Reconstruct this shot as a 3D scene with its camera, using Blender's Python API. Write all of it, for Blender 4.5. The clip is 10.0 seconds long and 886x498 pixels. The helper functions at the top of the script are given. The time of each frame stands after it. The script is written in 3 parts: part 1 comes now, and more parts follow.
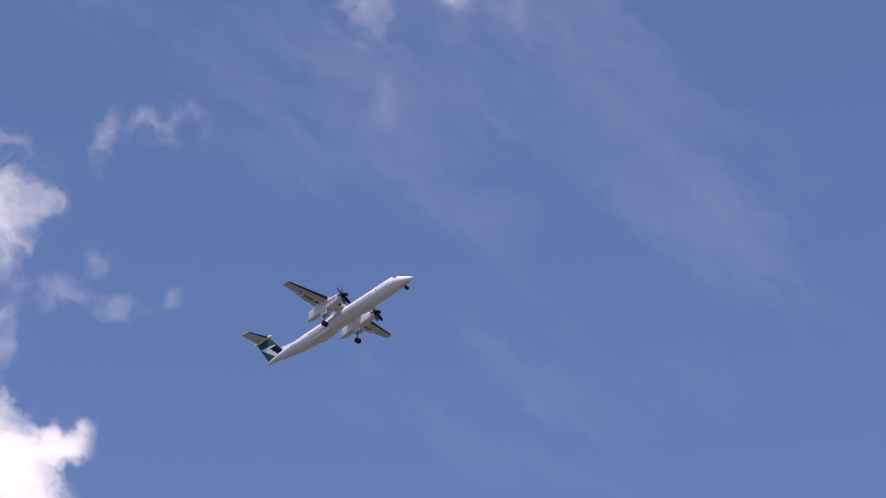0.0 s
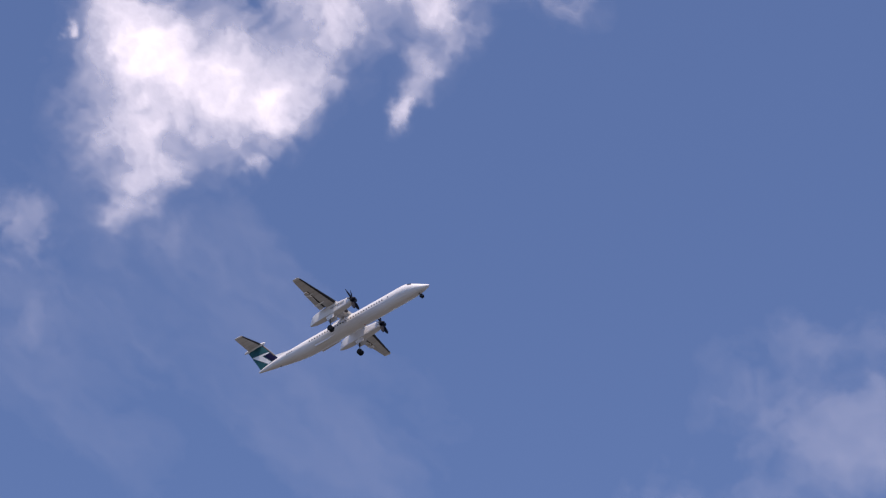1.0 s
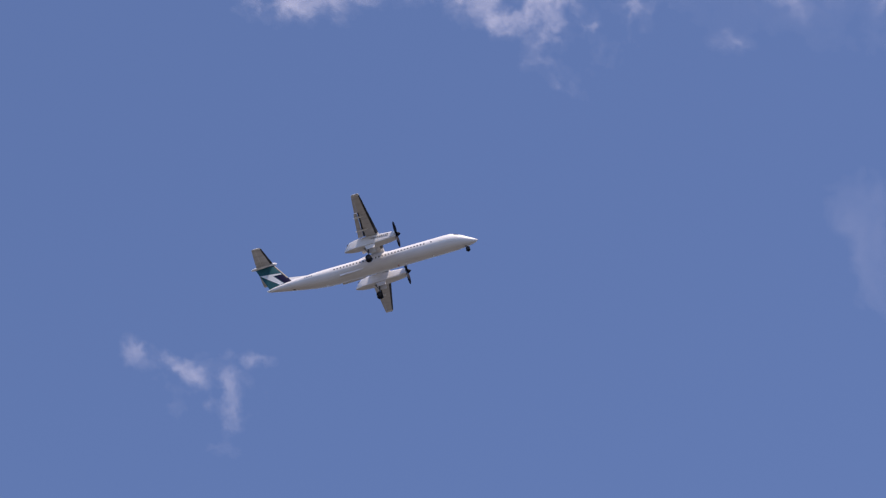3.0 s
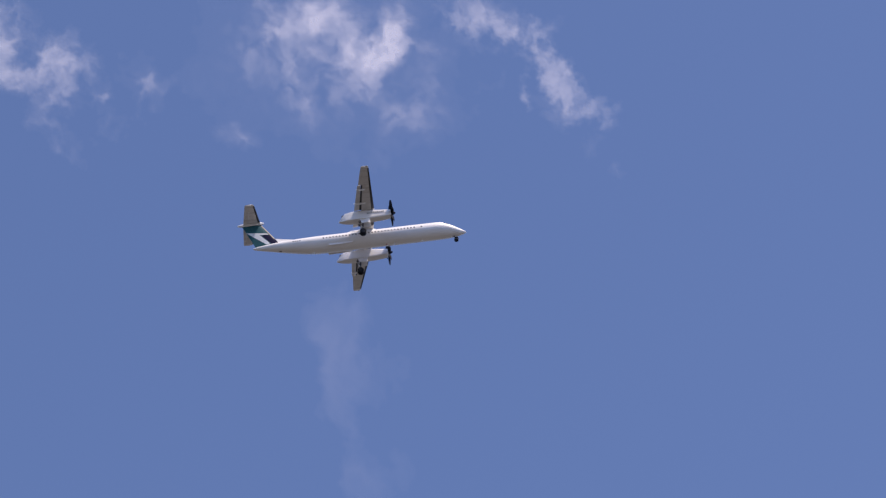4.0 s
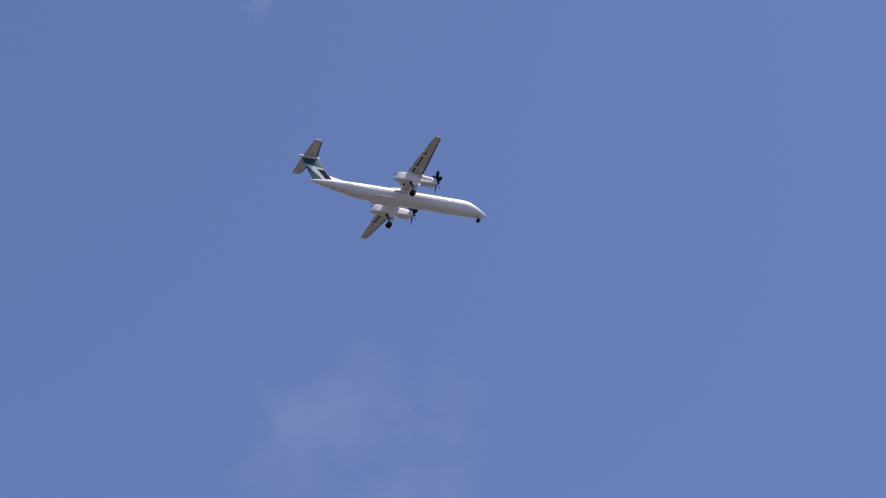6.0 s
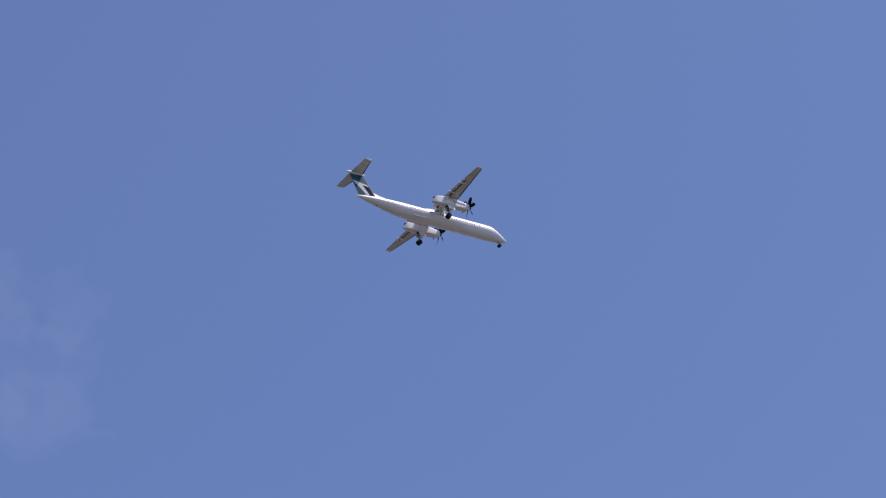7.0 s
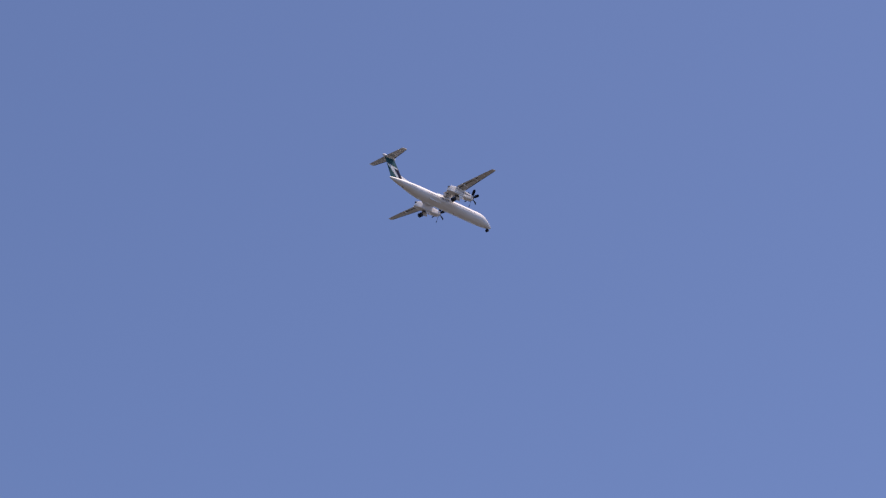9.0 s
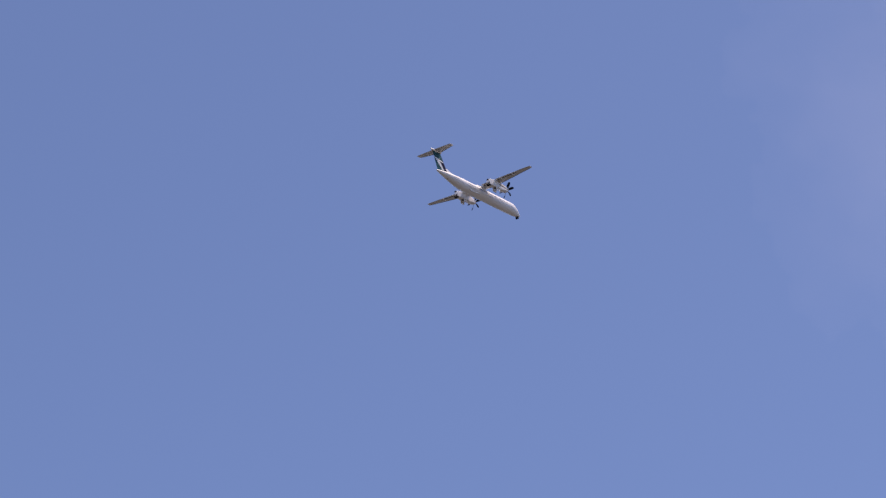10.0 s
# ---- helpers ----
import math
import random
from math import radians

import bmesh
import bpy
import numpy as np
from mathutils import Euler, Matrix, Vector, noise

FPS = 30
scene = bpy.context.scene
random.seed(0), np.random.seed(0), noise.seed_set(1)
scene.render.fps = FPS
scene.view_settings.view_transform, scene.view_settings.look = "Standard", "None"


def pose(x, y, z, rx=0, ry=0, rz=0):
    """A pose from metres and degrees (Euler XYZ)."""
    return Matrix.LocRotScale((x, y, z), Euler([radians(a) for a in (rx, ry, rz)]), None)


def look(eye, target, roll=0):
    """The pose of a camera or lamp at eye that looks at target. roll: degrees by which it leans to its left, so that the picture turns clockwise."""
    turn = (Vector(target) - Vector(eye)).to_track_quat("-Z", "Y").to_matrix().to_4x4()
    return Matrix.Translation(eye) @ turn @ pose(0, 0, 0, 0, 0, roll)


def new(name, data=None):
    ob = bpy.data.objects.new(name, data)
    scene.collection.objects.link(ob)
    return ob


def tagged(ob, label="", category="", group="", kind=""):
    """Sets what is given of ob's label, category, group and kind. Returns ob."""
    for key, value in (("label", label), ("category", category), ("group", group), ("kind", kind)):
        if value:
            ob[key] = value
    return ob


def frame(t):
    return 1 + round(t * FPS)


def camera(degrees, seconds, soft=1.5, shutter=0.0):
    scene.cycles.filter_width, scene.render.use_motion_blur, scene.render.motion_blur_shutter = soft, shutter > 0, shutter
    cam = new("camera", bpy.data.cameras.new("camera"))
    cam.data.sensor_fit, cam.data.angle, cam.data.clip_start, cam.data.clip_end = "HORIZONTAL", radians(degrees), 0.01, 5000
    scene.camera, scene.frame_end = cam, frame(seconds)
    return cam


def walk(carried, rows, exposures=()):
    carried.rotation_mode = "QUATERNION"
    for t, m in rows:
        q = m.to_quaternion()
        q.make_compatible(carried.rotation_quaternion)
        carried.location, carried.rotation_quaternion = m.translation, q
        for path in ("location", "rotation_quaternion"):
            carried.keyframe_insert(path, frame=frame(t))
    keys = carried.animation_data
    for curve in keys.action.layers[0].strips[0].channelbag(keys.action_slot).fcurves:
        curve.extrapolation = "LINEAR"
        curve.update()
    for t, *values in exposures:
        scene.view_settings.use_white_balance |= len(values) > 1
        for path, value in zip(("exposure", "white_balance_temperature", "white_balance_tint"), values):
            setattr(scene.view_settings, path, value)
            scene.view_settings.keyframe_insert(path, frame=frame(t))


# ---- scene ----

# ---- camera: a tripod-height viewer who turns after the airplane ----
EYE = (0.0, 0.0, 1.6)
cam = camera(16.62, 10.0, soft=1.3)
# seconds, azimuth (from +y towards +x), elevation, lean
TURNS = [
    (0.0, -40.990, 31.830, -0.634), (0.2, -39.226, 32.686, -0.802), (0.3, -38.413, 33.112, -0.813),
    (0.5, -37.010, 33.915, -0.893), (1.0, -32.874, 36.187, -0.889), (1.5, -28.369, 38.195, -0.841),
    (2.0, -23.288, 39.854, -0.867), (2.5, -17.948, 40.658, -0.756), (2.7, -15.553, 41.371, -0.450),
    (3.8, -0.800, 44.033, -0.059), (4.0, 1.775, 44.083, 0.097), (4.5, 9.187, 44.265, 0.295),
    (5.0, 16.089, 44.381, 0.306), (5.5, 21.017, 43.958, 0.091), (6.0, 25.917, 42.948, -0.152),
    (6.2, 27.523, 42.695, -0.497), (7.3, 38.141, 40.897, -0.700), (7.5, 39.847, 40.431, -0.885),
    (8.0, 43.707, 39.256, -0.807), (8.5, 46.688, 37.883, -1.206), (9.0, 50.091, 36.303, -0.220),
    (9.5, 52.765, 35.036, 0.079), (10.0, 54.579, 33.573, -0.281),
]
walk(cam, [(t, pose(*EYE, 90 + e, 0, -a) @ pose(0, 0, 0, 0, 0, r)) for t, a, e, r in TURNS],
     exposures=[(0.0, 0.18, 6500, 24.0), (1.5, 0.17, 6500, 24.0), (2.0, 0.18, 6500, 24.0), (2.5, 0.30, 6500, 24.0), (4.0, 0.29, 6500, 24.0), (6.0, 0.25, 6500, 24.0),
                (7.5, 0.24, 6500, 24.0), (9.0, 0.11, 6700, 26.0), (10.0, 0.18, 6850, 27.0)])

# ---- sky and sun ----
SUN_AZ, SUN_EL = 132.0, 68.0


def towards(az, el):
    """Unit vector of an azimuth and elevation in degrees."""
    a, e = radians(az), radians(el)
    return Vector((math.sin(a) * math.cos(e), math.cos(a) * math.cos(e), math.sin(e)))


world = bpy.data.worlds.new("sky")
scene.world = world
world.use_nodes = True
wn = world.node_tree.nodes
sky = wn.new("ShaderNodeTexSky")
sky.sky_type = "NISHITA"
sky.sun_disc = False
sky.sun_elevation, sky.sun_rotation = radians(SUN_EL), radians(SUN_AZ)
sky.altitude, sky.air_density, sky.dust_density, sky.ozone_density = 300, 0.75, 0.45, 4.6
world.node_tree.links.new(sky.outputs[0], wn["Background"].inputs[0])
wn["Background"].inputs[1].default_value = 0.14

sun = new("sun", bpy.data.lights.new("sun", "SUN"))
sun.data.energy, sun.data.angle, sun.data.color = 4.2, radians(0.53), (1.0, 0.91, 0.76)
sun.matrix_basis = look(towards(SUN_AZ, SUN_EL) * 1000, (0, 0, 0))


# ---- materials ----
def material(name, color, rough=0.5, metal=0.0, vary=0.06, scale=1.5, bump=0.0, grime=0.0, coat=0.0, spec=0.5):
    """Procedural surface: base colour varied at two scales, with optional streaks of grime along the airflow."""
    m = bpy.data.materials.new(name)
    m.use_nodes = True
    n, l = m.node_tree.nodes, m.node_tree.links
    b = n["Principled BSDF"]
    b.inputs["Roughness"].default_value, b.inputs["Metallic"].default_value = rough, metal
    b.inputs["Coat Weight"].default_value, b.inputs["Specular IOR Level"].default_value = coat, spec
    co = n.new("ShaderNodeTexCoord")
    big = n.new("ShaderNodeTexNoise")
    big.inputs["Scale"].default_value, big.inputs["Detail"].default_value = scale, 5
    small = n.new("ShaderNodeTexNoise")
    small.inputs["Scale"].default_value, small.inputs["Detail"].default_value = scale * 14, 3
    l.new(co.outputs["Object"], big.inputs["Vector"])
    l.new(co.outputs["Object"], small.inputs["Vector"])
    add = n.new("ShaderNodeMath")
    add.operation = "MULTIPLY_ADD"
    add.inputs[1].default_value = 0.35
    l.new(small.outputs[0], add.inputs[0])
    l.new(big.outputs[0], add.inputs[2])
    ramp = n.new("ShaderNodeMapRange")
    ramp.inputs[1].default_value, ramp.inputs[2].default_value = 0.4, 0.95
    ramp.inputs[3].default_value, ramp.inputs[4].default_value = 1 - vary, 1 + vary
    l.new(add.outputs[0], ramp.inputs[0])
    mul = n.new("ShaderNodeVectorMath")
    mul.operation = "SCALE"
    mul.inputs[0].default_value = color
    l.new(ramp.outputs[0], mul.inputs["Scale"])
    last = mul.outputs[0]
    if grime:
        mp = n.new("ShaderNodeMapping")
        mp.inputs["Scale"].default_value = (0.25, 3.0, 3.0)
        l.new(co.outputs["Object"], mp.inputs[0])
        st = n.new("ShaderNodeTexNoise")
        st.inputs["Scale"].default_value, st.inputs["Detail"].default_value = 1.2, 4
        l.new(mp.outputs[0], st.inputs["Vector"])
        cut = n.new("ShaderNodeMapRange")
        cut.inputs[1].default_value, cut.inputs[2].default_value = 0.5, 0.75
        cut.inputs[4].default_value = grime
        l.new(st.outputs[0], cut.inputs[0])
        mix = n.new("ShaderNodeMix")
        mix.data_type = "RGBA"
        mix.inputs[7].default_value = (0.16, 0.13, 0.10, 1)
        l.new(cut.outputs[0], mix.inputs[0])
        l.new(last, mix.inputs[6])
        last = mix.outputs[2]
    l.new(last, b.inputs["Base Color"])
    if bump:
        bp = n.new("ShaderNodeBump")
        bp.inputs["Strength"].default_value, bp.inputs["Distance"].default_value = bump, 0.02
        l.new(small.outputs[0], bp.inputs["Height"])
        l.new(bp.outputs[0], b.inputs["Normal"])
    return m


WHITE = material("white_paint", (0.82, 0.81, 0.79), 0.45, vary=0.04, scale=0.6, grime=0.14, coat=0.04)
GREY = material("wing_grey_paint", (0.60, 0.59, 0.57), 0.5, vary=0.08, scale=0.9, grime=0.35)
BOOT = material("black_rubber_boot", (0.018, 0.018, 0.02), 0.55, vary=0.15)
# dark colour that stands in for shade in gaps and openings
GAP_SHADE = material("painted_gap_shade", (0.03, 0.03, 0.032), 0.7, vary=0.2)
BLADE = material("blade_black", (0.011, 0.013, 0.022), 0.7, vary=0.15, spec=0.08)
TEAL = material("teal_paint", (0.022, 0.104, 0.122), 0.5, vary=0.08, spec=0.12)
NAVY = material("navy_paint", (0.012, 0.012, 0.044), 0.7, vary=0.08, spec=0.04)
MARK = material("white_marking", (0.78, 0.80, 0.80), 0.35, vary=0.03)
GLASS = material("dark_window_glass", (0.02, 0.022, 0.03), 0.08, vary=0.1)
PANE = material("cabin_window_glass", (0.06, 0.062, 0.07), 0.16, vary=0.1, spec=0.9)
TYRE = material("tyre_rubber", (0.014, 0.015, 0.019), 0.8, vary=0.2, scale=4, spec=0.2)
STEEL = material("strut_steel", (0.10, 0.10, 0.11), 0.4, 0.6, vary=0.12, scale=4)
RIM = material("rim_alloy", (0.025, 0.025, 0.028), 0.6, 0.3, vary=0.1, scale=4)
SOOT = material("sooty_steel", (0.025, 0.023, 0.022), 0.6, 0.3, vary=0.25, scale=3)
INK = material("marking_ink", (0.10, 0.11, 0.13), 0.5, vary=0.05)
TEXT = material("grey_lettering", (0.22, 0.23, 0.24), 0.5, vary=0.05)
LENS = material("red_lens", (0.35, 0.02, 0.015), 0.15, vary=0.05)
# ground tone set by the bounce light wanted on belly and wings
BOUNCE_GROUND = material("bounce_ground", (0.060, 0.058, 0.052), 0.9, vary=0.35, scale=0.02)


def cloud_material():
    """White droplets that scatter sun and skylight evenly, thinned out by the sheet's density."""
    m = bpy.data.materials.new("cloud_droplets")
    m.use_nodes = True
    n, l = m.node_tree.nodes, m.node_tree.links
    n.remove(n["Principled BSDF"])
    dens = n.new("ShaderNodeAttribute")
    dens.attribute_name = "droplets"
    co = n.new("ShaderNodeTexCoord")
    fine = n.new("ShaderNodeTexNoise")
    fine.inputs["Scale"].default_value, fine.inputs["Detail"].default_value = 0.03, 6
    fine.inputs["Roughness"].default_value, fine.inputs["Distortion"].default_value = 0.6, 0.8
    l.new(co.outputs["Object"], fine.inputs["Vector"])
    var = n.new("ShaderNodeMapRange")
    var.inputs[1].default_value, var.inputs[2].default_value = 0.3, 0.7
    var.inputs[3].default_value, var.inputs[4].default_value = 0.93, 1.07
    l.new(fine.outputs[0], var.inputs[0])
    mul = n.new("ShaderNodeMath")
    mul.operation, mul.use_clamp = "MULTIPLY", True
    l.new(dens.outputs["Fac"], mul.inputs[0])
    l.new(var.outputs[0], mul.inputs[1])
    lit = n.new("ShaderNodeBsdfDiffuse")
    lit.inputs["Color"].default_value = (0.498, 0.503, 0.548, 1)
    up = n.new("ShaderNodeCombineXYZ")
    for k, v in enumerate(towards(SUN_AZ, SUN_EL)):
        up.inputs[k].default_value = v
    l.new(up.outputs[0], lit.inputs["Normal"])
    through_lit = n.new("ShaderNodeBsdfTranslucent")
    through_lit.inputs["Color"].default_value = (0.498, 0.503, 0.548, 1)
    down = n.new("ShaderNodeVectorMath")
    down.operation = "SCALE"
    down.inputs["Scale"].default_value = -1
    l.new(up.outputs[0], down.inputs[0])
    l.new(down.outputs[0], through_lit.inputs["Normal"])
    both = n.new("ShaderNodeAddShader")
    l.new(lit.outputs[0], both.inputs[0])
    l.new(through_lit.outputs[0], both.inputs[1])
    clear = n.new("ShaderNodeBsdfTransparent")
    mix = n.new("ShaderNodeMixShader")
    l.new(mul.outputs[0], mix.inputs[0])
    l.new(clear.outputs[0], mix.inputs[1])
    l.new(both.outputs[0], mix.inputs[2])
    l.new(mix.outputs[0], n["Material Output"].inputs["Surface"])
    return m


CLOUD = cloud_material()


# ---- builders ----
def part(name, bm, mat, parent=None, label="", smooth=True):
    """Links a bmesh as one mesh object, under a thing or part where one is given."""
    me = bpy.data.meshes.new(name)
    bmesh.ops.recalc_face_normals(bm, faces=bm.faces[:])
    bm.to_mesh(me)
    bm.free()
    me.materials.append(mat)
    if smooth:
        for p in me.polygons:
            p.use_smooth = True
        me.set_sharp_from_angle(angle=radians(38))
    ob = new(name, me)
    if parent:
        ob.parent = parent
    return tagged(ob, label)


def loft(rings, caps=True, bm=None):
    """Skin over rings of equally many points."""
    bm = bm or bmesh.new()
    rows = [[bm.verts.new(p) for p in r] for r in rings]
    for a, b in zip(rows, rows[1:]):
        for i in range(len(a)):
            j = (i + 1) % len(a)
            bm.faces.new((a[i], a[j], b[j], b[i]))
    if caps:
        bm.faces.new(rows[0][::-1])
        bm.faces.new(rows[-1])
    return bm


def ring(x, y, z, ry, rz, n=36, p=2.0):
    """Superellipse ring across the x axis."""
    out = []
    for k in range(n):
        a = 2 * math.pi * k / n
        c, s = math.cos(a), math.sin(a)
        out.append((x, y + ry * math.copysign(abs(c) ** (2 / p), c), z + rz * math.copysign(abs(s) ** (2 / p), s)))
    return out


def box(bm, x0, x1, y0, y1, z0, z1):
    v = [bm.verts.new((x, y, z)) for x in (x0, x1) for y in (y0, y1) for z in (z0, z1)]
    for f in ((0, 1, 3, 2), (4, 6, 7, 5), (0, 4, 5, 1), (2, 3, 7, 6), (0, 2, 6, 4), (1, 5, 7, 3)):
        bm.faces.new([v[i] for i in f])
    return bm


def tube(bm, a, b, r0, r1=None, n=12):
    """A round bar from a to b."""
    a, b = Vector(a), Vector(b)
    q = (b - a).to_track_quat("Z", "Y")
    rr = ((a, r0), (b, r0 if r1 is None else r1))
    return loft([[o + q @ Vector((r * math.cos(2 * math.pi * k / n), r * math.sin(2 * math.pi * k / n), 0)) for k in range(n)]
                 for o, r in rr], bm=bm)


def half_thickness(c, ratio):
    """Half thickness of a symmetric airfoil at chord fraction c."""
    return 5 * ratio * (0.2969 * math.sqrt(c) - 0.126 * c - 0.3516 * c * c + 0.2843 * c ** 3 - 0.1015 * c ** 4) + 0.0015


def foil(stations, c0, c1, across="y", puff=0.0, drop=0.0, n=12, camber=0.02):
    """Skin of a lifting surface between two chord fractions; stations: place along the span, leading edge x, chord, height, thickness."""
    rings = []
    for s, xle, ch, h, ratio in stations:
        cs = [c0 + (c1 - c0) * (1 - math.cos(math.pi * k / n)) / 2 for k in range(n + 1)]
        pts = []
        for side, seq in ((1, cs), (-1, cs[::-1])):
            for c in seq:
                up = 4 * camber * c * (1 - c) * ch
                t = up + side * (half_thickness(c, ratio) * ch + puff) - drop * (c - c0) * ch
                x = xle - c * ch + (puff if c == 0 else 0)
                pts.append((x, s, h + t) if across == "y" else (x, h + t, s))
        rings.append(pts)
    return loft(rings)


# ---- ground: never in view, added to bounce light onto the airplane's belly ----
def build_ground():
    bm = bmesh.new()
    rows = []
    for k in range(24):
        r = 8.0 * 1.42 ** k
        rows.append([(r * math.cos(a), r * math.sin(a), 0) for a in (2 * math.pi * j / 48 for j in range(48))])
    vs = [[bm.verts.new(p) for p in row] for row in rows]
    bm.faces.new(vs[0])
    for a, b in zip(vs, vs[1:]):
        for i in range(48):
            bm.faces.new((a[i], b[i], b[(i + 1) % 48], a[(i + 1) % 48]))
    g = part("ground", bm, BOUNCE_GROUND, smooth=False)
    tagged(g, "flat dark brownish unseen ground reaching to the horizon, bouncing light upward", "ground", kind="structure")


build_ground()

# ---- clouds ----
PERM = np.random.RandomState(11).rand(512, 512)


def value_noise(x, y, seed):
    x, y = x + seed * 37.7, y + seed * 91.3
    xi, yi = np.floor(x).astype(int), np.floor(y).astype(int)
    fx, fy = x - xi, y - yi
    fx, fy = fx ** 3 * (fx * (fx * 6 - 15) + 10), fy ** 3 * (fy * (fy * 6 - 15) + 10)
    g = lambda i, j: PERM[(xi + i) % 512, (yi + j) % 512]
    return (g(0, 0) * (1 - fx) + g(1, 0) * fx) * (1 - fy) + (g(0, 1) * (1 - fx) + g(1, 1) * fx) * fy


def fractal(x, y, seed, octaves=6, gain=0.55):
    total, amp, norm, ca, sa = 0, 1.0, 0.0, math.cos(0.6), math.sin(0.6)
    for o in range(octaves):
        total = total + amp * value_noise(x, y, seed + 3 * o)
        norm += amp
        amp *= gain
        x, y = 2.03 * (x * ca - y * sa), 2.03 * (x * sa + y * ca)
    return total / norm


UNIT = 3800 * math.tan(radians(16.62 / 2)) / 784  # one step of the layouts below, in metres at the clouds


def unit_noise(x, y, seed, octaves=8, gain=0.56):
    """Fractal noise about zero with a spread near one."""
    return (fractal(x, y, seed, octaves, gain) - 0.5) / 0.115


def build_cloud(label, az, el, puffs, opacity=1.0, grain=150.0, rough=0.25, seed=1, step=4.0, cut=0.15, thick=0.9, far=3800.0, veins=0.3, halo=0.0, streak=None, power=1.3):
    """A cloud bank about a direction. puffs: right, down, half width, half height, lean in degrees, weight."""
    pad = 1.9
    x0 = min(p[0] - pad * max(p[2], p[3]) for p in puffs)
    x1 = max(p[0] + pad * max(p[2], p[3]) for p in puffs)
    y0 = min(p[1] - pad * max(p[2], p[3]) for p in puffs)
    y1 = max(p[1] + pad * max(p[2], p[3]) for p in puffs)
    nx, ny = int((x1 - x0) / step) + 2, int((y1 - y0) / step) + 2
    gx, gy = np.meshgrid(x0 + step * np.arange(nx), y0 + step * np.arange(ny))
    ux, uy = gx / grain, gy / grain
    # eddies at two sizes tear the outline
    wx = gx + grain * (0.075 * unit_noise(ux, uy, seed + 20, 4) + 0.030 * unit_noise(4.3 * ux, 4.3 * uy, seed + 25, 4))
    wy = gy + grain * (0.075 * unit_noise(ux, uy, seed + 40, 4) + 0.030 * unit_noise(4.3 * ux, 4.3 * uy, seed + 45, 4))
    body = np.zeros_like(gx)
    for px, py, rx, ry, lean, w in puffs:
        c, s = math.cos(radians(lean)), math.sin(radians(lean))
        u, v = ((wx - px) * c + (wy - py) * s) / rx, (-(wx - px) * s + (wy - py) * c) / ry
        body += (w * np.exp(-0.7 * (u * u + v * v))) ** 2
    body = np.sqrt(body)
    fx, fy = wx / grain, wy / grain
    if streak:  # fibres drawn out along one direction: degrees, stretch
        c, s = math.cos(radians(streak[0])), math.sin(radians(streak[0]))
        fx, fy = (fx * c + fy * s) / streak[1], -fx * s + fy * c
    vein = 0.9 - np.abs(unit_noise(fx * 1.9, fy * 1.9, seed + 60, 6))
    fuzz = (1 - veins) * unit_noise(fx * 1.3, fy * 1.3, seed) + veins * vein
    reach = np.sqrt(np.minimum(body / 0.5, 1.0))
    d = np.maximum(body + rough * reach * fuzz - cut, 0)
    d = 1 - np.exp(-thick * d ** power) + halo * np.minimum(body, 1) * np.clip(0.6 + 0.3 * fuzz, 0, 2)
    d *= np.clip(np.minimum(np.minimum(gx - x0, x1 - gx), np.minimum(gy - y0, y1 - gy)) / 40, 0, 1)
    dens = opacity * d
    way = towards(az, el)
    right = way.cross(Vector((0, 0, 1))).normalized()
    up = right.cross(way)
    k = far / 3800 * UNIT
    keep = dens > 0.004
    index = -np.ones(gx.shape, int)
    cell = keep[:-1, :-1] | keep[1:, :-1] | keep[:-1, 1:] | keep[1:, 1:]
    used = np.zeros(gx.shape, bool)
    used[:-1, :-1] |= cell
    used[1:, :-1] |= cell
    used[:-1, 1:] |= cell
    used[1:, 1:] |= cell
    index[used] = np.arange(used.sum())
    # the bank leans away from the sun, so that light always shines through it
    lean = (-way - 0.35 * towards(SUN_AZ, SUN_EL)).normalized()
    rays = np.array(way) + np.outer(gx[used] * k / far, np.array(right)) - np.outer(gy[used] * k / far, np.array(up))
    verts = rays * (far * way.dot(lean) / (rays @ np.array(lean)))[:, None] - np.array(way) * far
    cj, ci = np.nonzero(cell)
    faces = np.stack([index[cj, ci], index[cj + 1, ci], index[cj + 1, ci + 1], index[cj, ci + 1]], 1)
    me = bpy.data.meshes.new("cloud")
    me.from_pydata(verts.tolist(), [], faces.tolist())
    at = me.attributes.new("droplets", "FLOAT", "POINT")
    at.data.foreach_set("value", dens[used].astype(np.float32))
    me.materials.append(CLOUD)
    me.shade_smooth()
    ob = new("cloud", me)
    ob.location = Vector(EYE) + way * far
    return tagged(ob, label, "cloud", "clouds in the sky", "structure")


